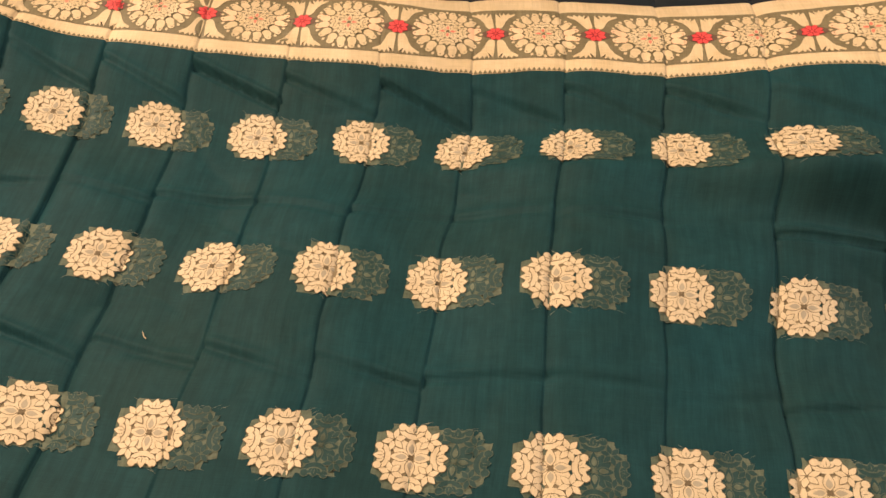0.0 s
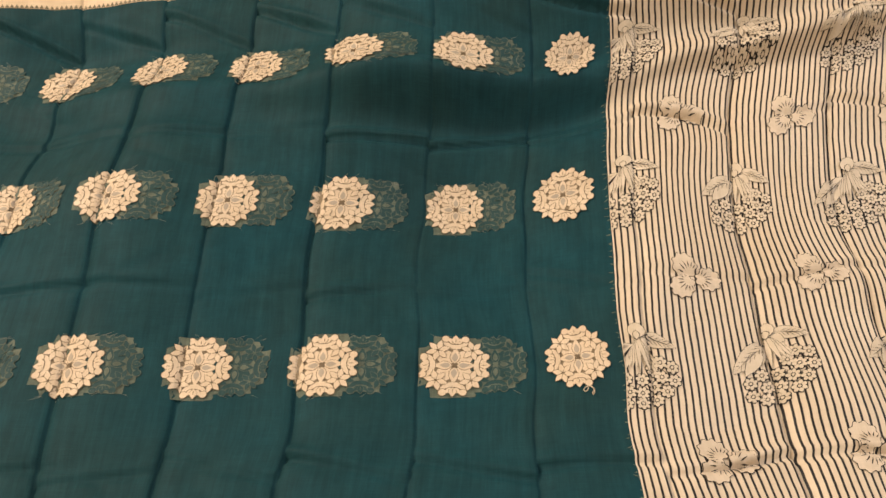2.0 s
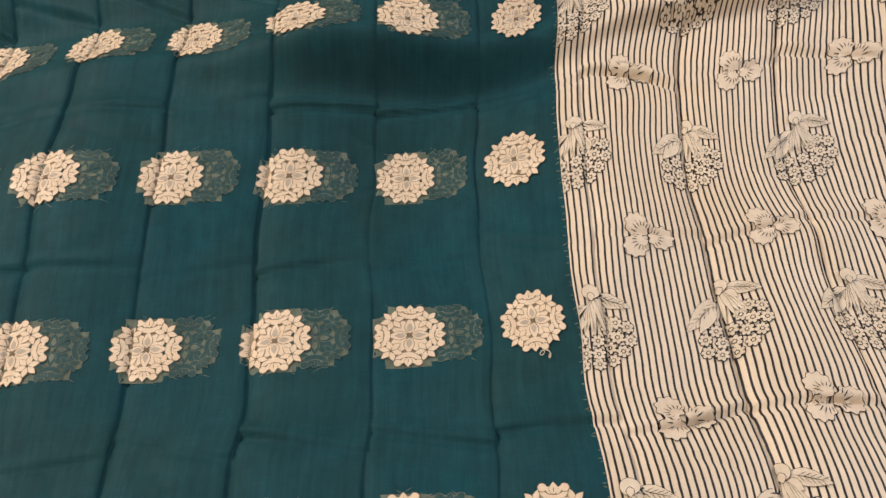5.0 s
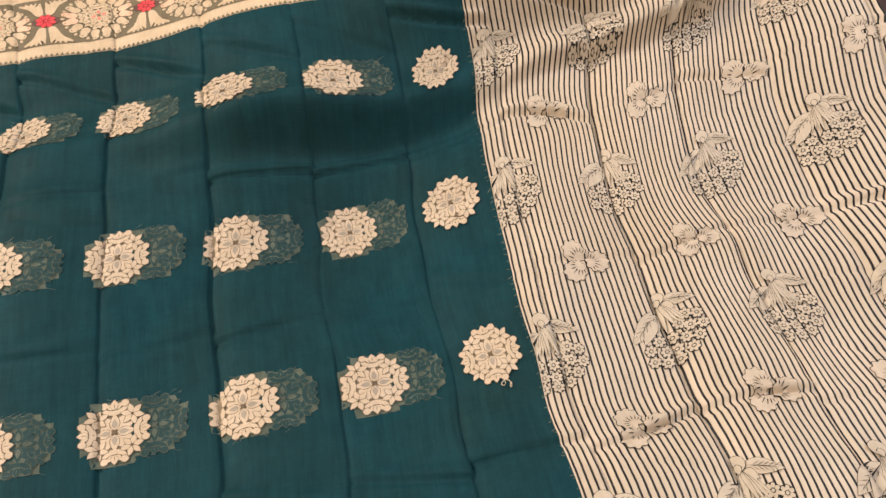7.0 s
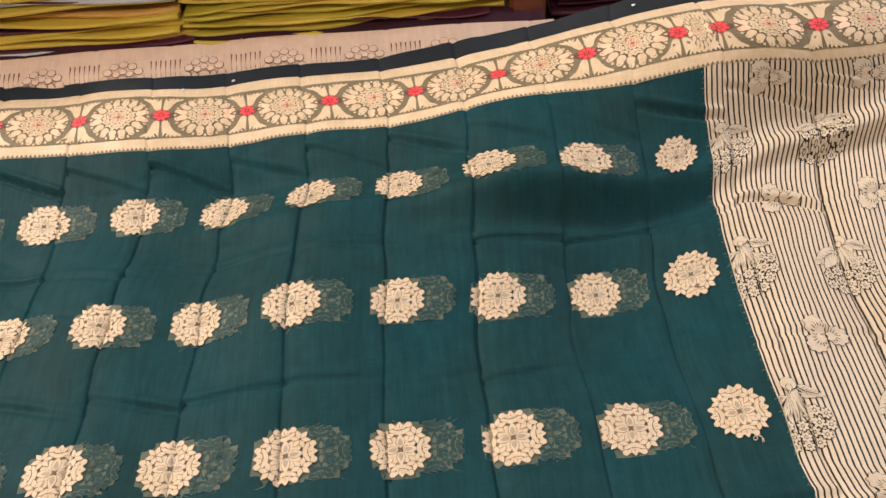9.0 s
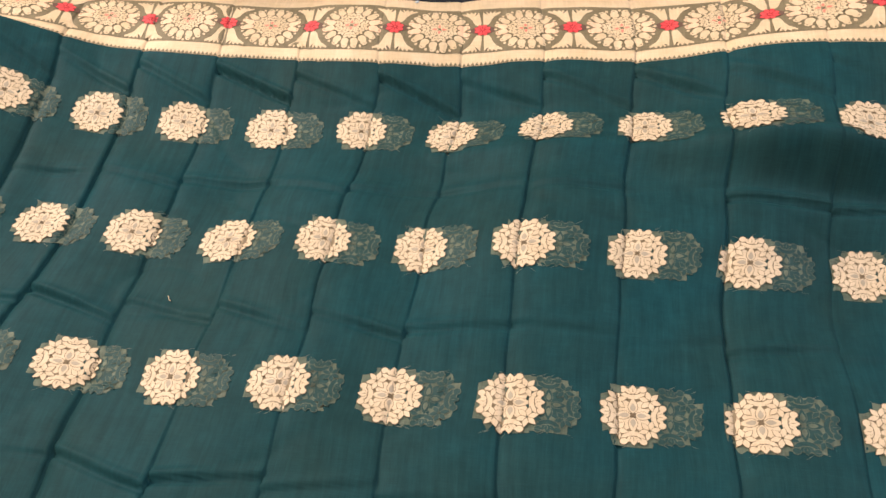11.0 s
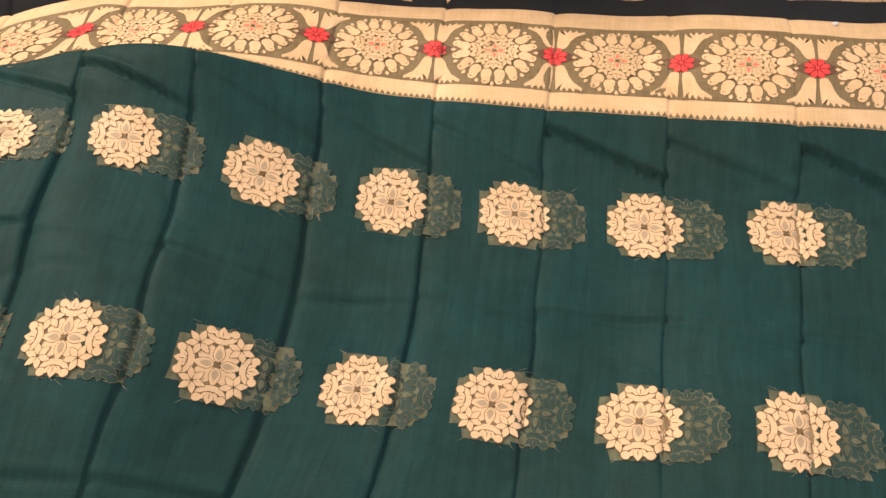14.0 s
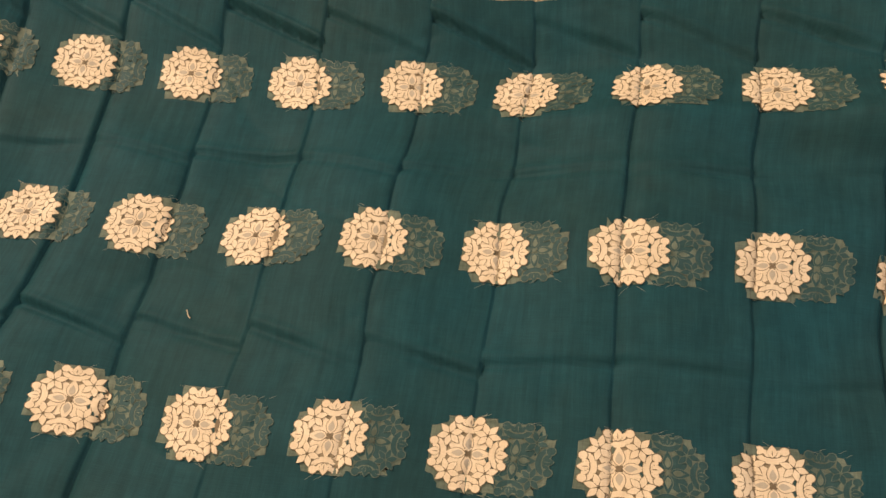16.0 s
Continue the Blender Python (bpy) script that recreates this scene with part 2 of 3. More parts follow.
BEIGE = cloth("beige_thread", (0.36, 0.30, 0.21), (0.43, 0.36, 0.26), 0.6, 0.1, 0.15, 40.0)
PINKED = cloth("pink_tinged_zari", (0.80, 0.48, 0.30), (0.84, 0.58, 0.36), 0.5, 0.1, 0.18, 60.0)
RED = cloth("red_thread", (0.66, 0.055, 0.06), (0.74, 0.09, 0.085), 0.55, 0.1, 0.2, 60.0)
CRIMSON_DEEP = cloth("deep_red_thread", (0.22, 0.012, 0.018), (0.28, 0.018, 0.022), 0.6, 0.05, 0.2, 60.0)
CORAL = cloth("coral_thread", (0.70, 0.20, 0.13), (0.74, 0.26, 0.18), 0.55, 0.1, 0.2, 60.0)
GROUND = cloth("olive_grey_ground", (0.165, 0.130, 0.070), (0.215, 0.175, 0.10), 0.6, 0.1, 0.55, 40.0, 900.0)
WINE = cloth("wine_ground", (0.125, 0.07, 0.05), (0.15, 0.09, 0.06), 0.6, 0.1, 0.4, 40.0, 900.0)
FLOAT = cloth("loose_float_threads", (0.078, 0.097, 0.066), (0.125, 0.142, 0.098), 0.6, 0.1, 0.5, 90.0, 900.0, None, 0.45)
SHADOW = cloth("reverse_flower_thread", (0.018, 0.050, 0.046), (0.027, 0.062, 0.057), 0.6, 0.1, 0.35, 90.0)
THREAD = plain("cut_thread", (0.13, 0.14, 0.10), (0.22, 0.22, 0.16), 0.6, 200.0)
STRIPED = cloth("striped_cream_silk", (0.60, 0.48, 0.32), (0.68, 0.56, 0.39), 0.48, 0.12, 0.15, 7.0, 1500.0, (0.0057, 0.0018, (0.014, 0.012, 0.011)), 0.12)
LEAF_CREAM = cloth("leaf_cream_thread", (0.58, 0.47, 0.32), (0.66, 0.54, 0.38), 0.55, 0.1, 0.15, 60.0)
INK = cloth("black_outline_thread", (0.02, 0.017, 0.014), (0.03, 0.026, 0.02), 0.6, 0.1, 0.2, 60.0)
STONE = cloth("stone_thread", (0.56, 0.46, 0.31), (0.65, 0.54, 0.38), 0.55, 0.1, 0.15, 60.0)
NIGHT = cloth("dark_selvedge", (0.009, 0.013, 0.017), (0.014, 0.019, 0.025), 0.6, 0.03, 0.3, 10.0)
MAROON = cloth("maroon_selvedge", (0.045, 0.012, 0.020), (0.06, 0.018, 0.026), 0.6, 0.2, 0.3, 10.0)
ROSE = cloth("rose_cream_reverse", (0.84, 0.58, 0.38), (0.88, 0.64, 0.44), 0.55, 0.1, 0.15, 20.0)
BROWN = cloth("brown_thread", (0.13, 0.05, 0.03), (0.17, 0.07, 0.04), 0.6, 0.1, 0.2, 60.0)
YELLOW = plain("yellow_folded_cloth", (0.66, 0.46, 0.03), (0.78, 0.60, 0.07), 0.45, 9.0)
OLIVE = plain("olive_gold_cloth", (0.48, 0.38, 0.02), (0.62, 0.50, 0.03), 0.5, 9.0)
ORANGE = plain("orange_gold_cloth", (0.70, 0.34, 0.05), (0.74, 0.46, 0.10), 0.45, 9.0)
PLUM = plain("plum_cloth", (0.08, 0.015, 0.03), (0.12, 0.02, 0.04), 0.5, 9.0)
CRIMSON = plain("crimson_cloth", (0.45, 0.03, 0.04), (0.55, 0.06, 0.06), 0.45, 9.0)
BLUEWHITE = plain("pale_plastic_cover", (0.50, 0.58, 0.66), (0.75, 0.78, 0.80), 0.18, 14.0, 0.3)
WOOD = plain("red_brown_wood", (0.16, 0.045, 0.018), (0.26, 0.085, 0.032), 0.35, 14.0)
BOARD = plain("dark_platform_wood", (0.05, 0.025, 0.015), (0.08, 0.04, 0.025), 0.5, 5.0)
WALL = plain("cream_wall_paint", (0.62, 0.55, 0.44), (0.68, 0.60, 0.49), 0.7, 3.0)
CEILING = plain("white_ceiling_paint", (0.75, 0.72, 0.66), (0.8, 0.77, 0.71), 0.8, 3.0)


# ---- building helpers ----
def mesh_object(name, verts, faces, materials, slots=None, uvs=None, parent=None, label="", smooth=False):
    data = bpy.data.meshes.new(name)
    data.from_pydata([tuple(p) for p in verts], [], faces)
    for m in materials:
        data.materials.append(m)
    if slots is not None:
        data.polygons.foreach_set("material_index", slots)
    if smooth:
        data.polygons.foreach_set("use_smooth", [True] * len(data.polygons))
    if uvs is not None:
        layer = data.uv_layers.new(name="UVMap")
        index = np.empty(len(data.loops), int)
        data.loops.foreach_get("vertex_index", index)
        layer.data.foreach_set("uv", np.asarray(uvs, float)[index].ravel())
    data.update()
    ob = new(name, data)
    if parent:
        ob.parent = parent
    if label:
        tagged(ob, label)
    return ob


def sheet(name, us, vs, material, parent, label, lift=0.0, widen=None):
    """A stretch of the draped cloth over the lines us and vs."""
    U, V = np.meshgrid(us, vs)
    if widen is not None:
        V = TOP_V + (V - TOP_V) * widen(U)
    P = laid(U, V, np.full(U.shape, lift)) if lift else spread(U, V)
    n, m = len(us), len(vs)
    i = np.arange((m - 1) * n).reshape(m - 1, n)[:, :-1].ravel()
    faces = np.stack([i, i + n, i + n + 1, i + 1], -1).tolist()
    return mesh_object(name, P.reshape(-1, 3), faces, [material], None, np.stack([U.ravel(), -V.ravel()], -1), parent, label, True)


def lines_u(a, b, step=0.006):
    """Lines across the pleats, closer together at every fold."""
    found = list(np.arange(a, b, step)) + [b]
    k0, k1 = math.floor((a / PITCH + 2 - 1.08) / FOLD), math.ceil((b / PITCH + 2 - 1.08) / FOLD)
    for k in range(k0, k1 + 1):
        at = (1.08 + FOLD * k - 2) * PITCH
        found += [at + o for o in (-0.0085, -0.005, -0.0032, -0.0021, -0.0011, 0, 0.0011, 0.0021, 0.0032, 0.005)]
    return np.unique(np.round([x for x in found if a <= x <= b], 5))


class Figure:
    """A woven figure of flat pieces, in metres: x to the right, y up."""

    def __init__(self):
        self.pts, self.tris, self.slots, self.lifts = [], [], [], []

    def piece(self, outline, slot, lift, rings=1):
        base, n = len(self.pts), len(outline)
        cx, cy = sum(p[0] for p in outline) / n, sum(p[1] for p in outline) / n
        self.pts.append((cx, cy))
        for r in range(1, rings + 1):
            self.pts += [(cx + (x - cx) * r / rings, cy + (y - cy) * r / rings) for x, y in outline]
        self.lifts += [lift] * (n * rings + 1)
        self.tris += [(base, base + 1 + i, base + 1 + (i + 1) % n) for i in range(n)]
        for r in range(rings - 1):
            a = base + 1 + r * n
            for i in range(n):
                j = (i + 1) % n
                self.tris += [(a + i, a + n + i, a + n + j), (a + i, a + n + j, a + j)]
        self.slots += [slot] * (n * (2 * rings - 1))

    def leaf(self, x, y, turn, length, width, slot=0, lift=0.0006, skew=0.75, n=5):
        """A petal that starts at (x, y) and points along turn degrees."""
        a = radians(turn)
        c, s = math.cos(a), math.sin(a)
        half = [(length * i / n, 0.5 * width * math.sin(math.pi * (i / n) ** skew)) for i in range(n + 1)]
        ring = half + [(p, -q) for p, q in half[-2:0:-1]]
        self.piece([(x + c * p - s * q, y + s * p + c * q) for p, q in ring], slot, lift, 4 if length > 0.02 and width > 0.008 else 2 if length > 0.007 and width > 0.002 else 1)

    def band(self, points, widths, slot=0, lift=0.0006):
        """A curved strip along points, with a width at each."""
        base = len(self.pts)
        for i, (x, y) in enumerate(points):
            (x0, y0), (x1, y1) = points[max(0, i - 1)], points[min(len(points) - 1, i + 1)]
            d = math.hypot(x1 - x0, y1 - y0)
            a, b = -(y1 - y0) / d * widths[i] / 2, (x1 - x0) / d * widths[i] / 2
            self.pts += [(x - a, y - b), (x + a, y + b)]
        self.lifts += [lift] * (2 * len(points))
        for i in range(len(points) - 1):
            a = base + 2 * i
            self.tris += [(a, a + 2, a + 3), (a, a + 3, a + 1)]
        self.slots += [slot] * (2 * (len(points) - 1))

    def disc(self, x, y, rx, ry=None, slot=0, lift=0.0006, n=9, turn=0.0, lobes=0, depth=0.0, rings=1):
        ry, a = ry or rx, radians(turn)
        ring = []
        for i in range(n):
            t = 2 * math.pi * i / n
            r = 1 + depth * math.cos(lobes * t) if lobes else 1
            p, q = r * rx * math.cos(t), r * ry * math.sin(t)
            ring.append((x + p * math.cos(a) - q * math.sin(a), y + p * math.sin(a) + q * math.cos(a)))
        self.piece(ring, slot, lift, max(rings, 2 if rx > 0.004 else 1))

    def lay(self, name, U, V, materials, parent, label="", size=1.0, turn=0.0, squeeze=1.0, place=None, cut=None):
        p = np.array(self.pts) * size
        a = radians(turn)
        x = (p[:, 0] * math.cos(a) - p[:, 1] * math.sin(a)) * squeeze
        y = p[:, 0] * math.sin(a) + p[:, 1] * math.cos(a)
        if cut is not None:
            x = np.maximum(x, cut - U)
        P = laid(U + x, V - y, np.array(self.lifts)) if place is None else place(U + x, V + y, np.array(self.lifts))
        uv = np.stack([U + x, -(V - y)], -1)
        return mesh_object(name, P, self.tris, materials, self.slots, uv, parent, label, True)


def stepped_patch(r, rng):
    """The stepped outline of the trimmed float threads."""
    k = r * 0.62
    j = lambda: rng.uniform(-0.0016, 0.0016)
    corners = [(r, k), (k + 0.004, k), (k, r), (-k, r), (-k, k + 0.003), (-r, k), (-r, -k), (-k - 0.003, -k), (-k, -r), (k, -r), (k, -k - 0.004), (r, -k)]
    corners = [(x + j(), y + j()) for x, y in corners]
    ring = []
    for (x0, y0), (x1, y1) in zip(corners, corners[1:] + corners[:1]):
        for t in (0, 0.34, 0.67):
            ring.append((x0 + (x1 - x0) * t + 0.4 * j(), y0 + (y1 - y0) * t + 0.4 * j()))
    return ring


def round_flower(fig, main=0, inner=1, lift=0.0009, line=None, thin=1.0):
    """The round flower: four tulips, four six-petal corner flowers and four scrolled caps."""

    def petal(x, y, turn, length, width, level, skew=0.75, n=5):
        c, s = math.cos(radians(turn)), math.sin(radians(turn))
        length, width = length * (0.5 + 0.5 * thin), width * thin
        if line is not None:
            fig.leaf(x - 0.00045 * c, y - 0.00045 * s, turn, length + 0.0009, width + 0.0010, line, lift + level - 0.0001, skew, n)
        fig.leaf(x, y, turn, length, width, main, lift + level, skew, n)

    for q in range(4):
        a = 90 * q
        c, s = math.cos(radians(a)), math.sin(radians(a))
        at = lambda r, w: (r * c - w * s, r * s + w * c)
        # tulip
        for side in (-1, 1):
            t = radians(a + 32 * side)
            petal(0.0028 * math.cos(t), 0.0028 * math.sin(t), a + 30 * side, 0.0160, 0.0086, 0.0, 0.95, 6)
        petal(0.0020 * c, 0.0020 * s, a, 0.0160, 0.0082, 0.0002, 0.75, 7)
        fig.leaf(0.0034 * c, 0.0034 * s, a, 0.0092, 0.0050, inner, lift + 0.0004)
        # scrolled cap: a crescent with two curls, and a three-pointed bud in it
        arc = []
        for i in range(11):
            t = radians(-105 + 21 * i)
            arc.append(at(0.0255 - 0.0072 * math.cos(t), 0.0098 * math.sin(t)))
        wide = [0.0016 + 0.0030 * thin * math.sin(math.pi * i / 10) ** 0.7 for i in range(11)]
        if line is not None:
            fig.band(arc, [w + 0.0009 for w in wide], line, lift + 0.0002)
        fig.band(arc, wide, main, lift + 0.0003)
        for side in (-1, 1):
            x, y = at(0.0264, 0.0086 * side)
            if line is not None:
                fig.disc(x, y, 0.0040, 0.0038, line, lift + 0.00035)
            fig.disc(x, y, 0.0034, 0.0032, main, lift + 0.00045)
            x, y = at(0.0218, 0.0008 * side)
            petal(x, y, a + 46 * side, 0.0082, 0.0046, 0.0005)
        x, y = at(0.0212, 0.0)
        petal(x, y, a, 0.0094, 0.0066, 0.0006, 0.85, 6)
        if line is not None:
            fig.leaf(*at(0.0222, 0.0), a, 0.0050, 0.0007, line, lift + 0.0008, 0.8, 3)
        # six-petal corner flower
        d = radians(a + 45)
        x, y = 0.0209 * math.cos(d), 0.0209 * math.sin(d)
        for i in range(6):
            t = a + 45 + 60 * i
            petal(x + 0.0010 * math.cos(radians(t)), y + 0.0010 * math.sin(radians(t)), t, 0.0094, 0.0050, 0.0007 + 0.00002 * i, 0.85, 6)
        for i in range(6):
            t = a + 15 + 60 * i
            if line is not None:
                fig.leaf(x, y, t, 0.0050, 0.0006, line, lift + 0.0009, 0.8, 3)
    if line is not None:
        fig.disc(0, 0, 0.0024, None, line, lift + 0.0009, 4, 45)


# ---- the room ----
def box(name, lo, hi, material, label, category, kind="structure"):
    bm = bmesh.new()
    bmesh.ops.create_cube(bm, size=1.0)
    for v in bm.verts:
        v.co = [lo[i] + (v.co[i] + 0.5) * (hi[i] - lo[i]) for i in range(3)]
    data = bpy.data.meshes.new(name)
    bm.to_mesh(data)
    bm.free()
    data.materials.append(material)
    return tagged(new(name, data), label, category, kind=kind)


box("floor", (-3, -3, -0.10), (3, 3, -0.035), BOARD, "dark wooden platform floor under the cloth", "floor")
box("ceiling", (-3.1, -3.1, 2.7), (3.1, 3.1, 2.8), CEILING, "plain white painted ceiling", "ceiling")
box("wall_north", (-3.1, 3.0, -0.1), (3.1, 3.1, 2.7), WALL, "plain cream painted wall", "wall")
box("wall_south", (-3.1, -3.1, -0.1), (3.1, -3.0, 2.7), WALL, "plain cream painted wall", "wall")
box("wall_east", (3.0, -3.0, -0.1), (3.1, 3.0, 2.7), WALL, "plain cream painted wall", "wall")
box("wall_west", (-3.1, -3.0, -0.1), (-3.0, 3.0, 2.7), WALL, "plain cream painted wall", "wall")

# ---- the saree ----
saree = tagged(new("saree"), "bottle-green silk saree with cream flowers, spread out in pressed pleats", "saree")
LEFT, SEAM, RIGHT, FRONT = -0.95, 0.567, 1.10, 0.52
FIELD_TOP = BORDER_V + 0.0535
field = sheet("green_field", lines_u(LEFT, SEAM), np.arange(FIELD_TOP, FRONT, 0.0033), GREEN, saree, "bottle-green silk field with pressed fold lines")
panel = sheet("striped_panel", lines_u(SEAM, 0.992, 0.004), np.arange(FIELD_TOP, FRONT, 0.0033), STRIPED, saree, "cream silk end panel with fine black stripes")
border = sheet("woven_border", lines_u(LEFT, RIGHT), np.linspace(TOP_V, FIELD_TOP, 24), CREAM, saree, "cream zari border band with rosettes")
selvedge = sheet("dark_selvedge", lines_u(LEFT, RIGHT), np.linspace(TOP_V - 0.018, TOP_V, 8), NIGHT, saree, "dark blue-green selvedge strip", 0.0, lambda U: 1 + 0.2 / (1 + np.exp(-(U - 0.22) * 30)))


def under(U, w, lift=0.0):
    """The place of a point of the layer below, w metres behind its near line."""
    U, w = np.asarray(U, float), np.asarray(w, float)
    f = np.mod(U / (FOLD * PITCH) + 0.35, 1.0)
    d = (f - 0.5) * FOLD * PITCH
    z = 0.050 + 0.37 * w - 1.6 * np.maximum(0, 0.006 - w) + 0.0012 * np.sin(26 * U) - 0.0016 * np.exp(-np.abs(d) / 0.002) + 0.93 * lift
    return np.stack([U, 0.384 + 0.93 * w + 0.003 * np.sin(7 * U + 1) - 0.37 * lift, z], -1)


def under_strip(name, x0, x1, w0, w1, material, label):
    us, ws = np.arange(x0, x1, 0.004), np.linspace(w0, w1, 6)
    U, W = np.meshgrid(us, ws)
    n = len(us)
    i = np.arange((len(ws) - 1) * n).reshape(-1, n)[:, :-1].ravel()
    faces = np.stack([i, i + 1, i + n + 1, i + n], -1).tolist()
    return mesh_object(name, under(U, W).reshape(-1, 3), faces, [material], None, np.stack([U.ravel(), W.ravel()], -1), saree, label, True)


reverse = under_strip("reverse_border", LEFT, 0.44, -0.012, 0.053, ROSE, "rose-cream reverse of a second border")
edge = under_strip("maroon_edge", LEFT, 0.43, 0.053, 0.078, MAROON, "plain maroon edge strip")

# ground of the border, between its two plain bands
sheet("border_ground", lines_u(LEFT, RIGHT), np.linspace(BORDER_V - 0.0415, BORDER_V + 0.0365, 18), GROUND, border, "olive-grey woven ground", 0.0004)

rng = random.Random(4)
FLOWERS = []
for row in range(-1, 3):
    first, last = (-7, 7) if row < 2 else (-6, 7)
    for col in range(first, last + 1):
        U = PITCH * (col - 2)
        FLOWERS.append((U, ROW * row, col))
for U, V, col in FLOWERS:
    back = Figure()
    back.piece(stepped_patch(0.0288, rng), 0, 0.0002, 6)
    for i in range(8):
        side = 1 if i % 2 else -1
        out = rng.choice((-1, 1))
        a = 90 * side + out * side * -rng.uniform(48, 86)
        back.leaf(out * rng.uniform(-0.004, 0.016), side * rng.uniform(0.0255, 0.0295), a, rng.uniform(0.005, 0.012), 0.0003, 1, 0.0009, 1.0, 3)
    if col < 7:
        back.lay("trimmed_threads", U, V, [FLOAT, THREAD], field)
        ghost = Figure()
        ghost.piece(stepped_patch(0.0278, rng), 0, 0.0002, 6)
        round_flower(ghost, 2, 0, 0.0004, 0, 0.86)
        for i in range(8):
            side = 1 if i % 2 else -1
            x = rng.uniform(-0.020, 0.018)
            ghost.leaf(x, side * rng.uniform(0.0255, 0.0290), 90 * side - side * rng.choice((-1, 1, 1)) * rng.uniform(50, 87), rng.uniform(0.005, 0.012), 0.0003, 1, 0.0009, 1.0, 2)
        ghost.lay("reverse_flower", U + 0.033 + rng.uniform(-0.001, 0.001), V + rng.uniform(-0.001, 0.001), [FLOAT, THREAD, SHADOW], field, "", 0.92)
    fig = Figure()
    fig.disc(0, 0, 0.0264, None, 3, 0.0005, 24, 0, 12, 0.02, 4)
    round_flower(fig, line=2, lift=0.0010)
    fig.lay("round_flower", U, V, [CREAM_PALE, BEIGE, LINE, TAN], field, "", 0.96, rng.uniform(-3, 3), (0.84 if V < 0 else 0.95) if col == 7 else 1.0)

# ---- border figures ----
ROSETTE_PITCH = 0.1055


def rosette():
    """A ring of curled paisleys round a small copy of the field's flower, with coral drops in its heart."""
    fig = Figure()
    for i in range(16):
        a = 22.5 * i + 11.25
        c, s = math.cos(radians(a)), math.sin(radians(a))
        hand = 1 if math.cos(radians(a)) * math.sin(radians(a)) > 0 else -1
        pink = abs(s) < 0.25
        at = lambda r, w: (r * c - w * s * hand, 0.95 * (r * s + w * c * hand))
        # the paisley: a full body that narrows outwards into a hooked tail
        body = []
        for j in range(16):
            t = 2 * math.pi * j / 16
            body.append(at(0.0282 + 0.0066 * math.cos(t), (0.0047 - 0.0010 * math.cos(t)) * math.sin(t) - 0.0006))
        fig.piece(body, 1 if pink else 0, 0.0010, 2)
        hook = [at(0.0310, 0.0020), at(0.0338, 0.0030), at(0.0362, 0.0020), at(0.0368, -0.0004), at(0.0352, -0.0020), at(0.0338, -0.0014)]
        fig.band(hook, [0.0042, 0.0034, 0.0026, 0.0021, 0.0018, 0.0014], 1 if pink else 0, 0.0011)
        # a small drop between two paisleys
        d = radians(a + 11.25)
        fig.leaf(0.0338 * math.cos(d), 0.0321 * math.sin(d), a + 11.25, 0.0048, 0.0034, 0, 0.0009, 1.2, 5)
    fig.disc(0, 0, 0.0196, 0.0188, 3, 0.0005, 32, 0, 8, 0.04, 3)
    heart = Figure()
    round_flower(heart, 0, 2, 0.0008, 3)
    base = len(fig.pts)
    fig.pts += [(0.72 * x, 0.69 * y) for x, y in heart.pts]
    fig.lifts += heart.lifts
    fig.tris += [tuple(base + k for k in tri) for tri in heart.tris]
    fig.slots += heart.slots
    return fig


def red_flower():
    fig = Figure()
    fig.disc(0, 0, 0.0165, 0.0075, 2, 0.0007, 14)
    fig.disc(0, 0, 0.0095, 0.0095, 3, 0.0009, 14)
    for i in range(8):
        a = 45 * i + 22
        fig.leaf(0.0010 * math.cos(radians(a)), 0.0010 * math.sin(radians(a)), a, 0.0100, 0.0054, 0, 0.0012, 1.6, 7)
    fig.disc(0, 0, 0.0016, None, 0, 0.0014)
    for sx in (-1, 1):
        for sy in (-1, 1):
            # a flared bell with toothed rim
            ring = []
            for x, y in ((0.0014, 0.0112), (0.0040, 0.0090), (0.0078, 0.0098), (0.0104, 0.0140), (0.0128, 0.0205), (0.0165, 0.0265), (0.0248, 0.0325), (0.0240, 0.0350), (0.0188, 0.0330),
                         (0.0178, 0.0362), (0.0140, 0.0325), (0.0120, 0.0362), (0.0095, 0.0318), (0.0072, 0.0358), (0.0052, 0.0310), (0.0026, 0.0350), (0.0018, 0.0260), (0.0012, 0.0170)):
                ring.append((sx * x, sy * y))
            fig.piece(ring, 1, 0.0009)
    return fig


REDS = [(i - 0.76) for i in range(-6, 8)] + [7.18, 7.62, 8.66, 9.68, 10.70]
for i, u in enumerate(REDS):
    U = PITCH * (u - 2)
    red_flower().lay("red_flower", U, BORDER_V, [RED, CREAM, WINE, CRIMSON_DEEP], border)
    if i + 1 < len(REDS):
        rosette().lay("rosette", U + PITCH * (REDS[i + 1] - u) / 2, BORDER_V, [CREAM, PINKED, CORAL, GROUND], border, squeeze=0.36 if u == 7.18 else 1.0)
teeth = Figure()
for i in range(int((RIGHT - LEFT) / 0.0052)):
    x = LEFT + 0.0052 * (i + 0.5)
    teeth.piece([(x - 0.0023, 0), (x + 0.0023, 0), (x, 0.0042)], 0, 0.0006)
teeth.lay("saw_tooth_line", 0.0, FIELD_TOP - 0.0004, [GROUND], border, "dark saw-tooth line along the band")

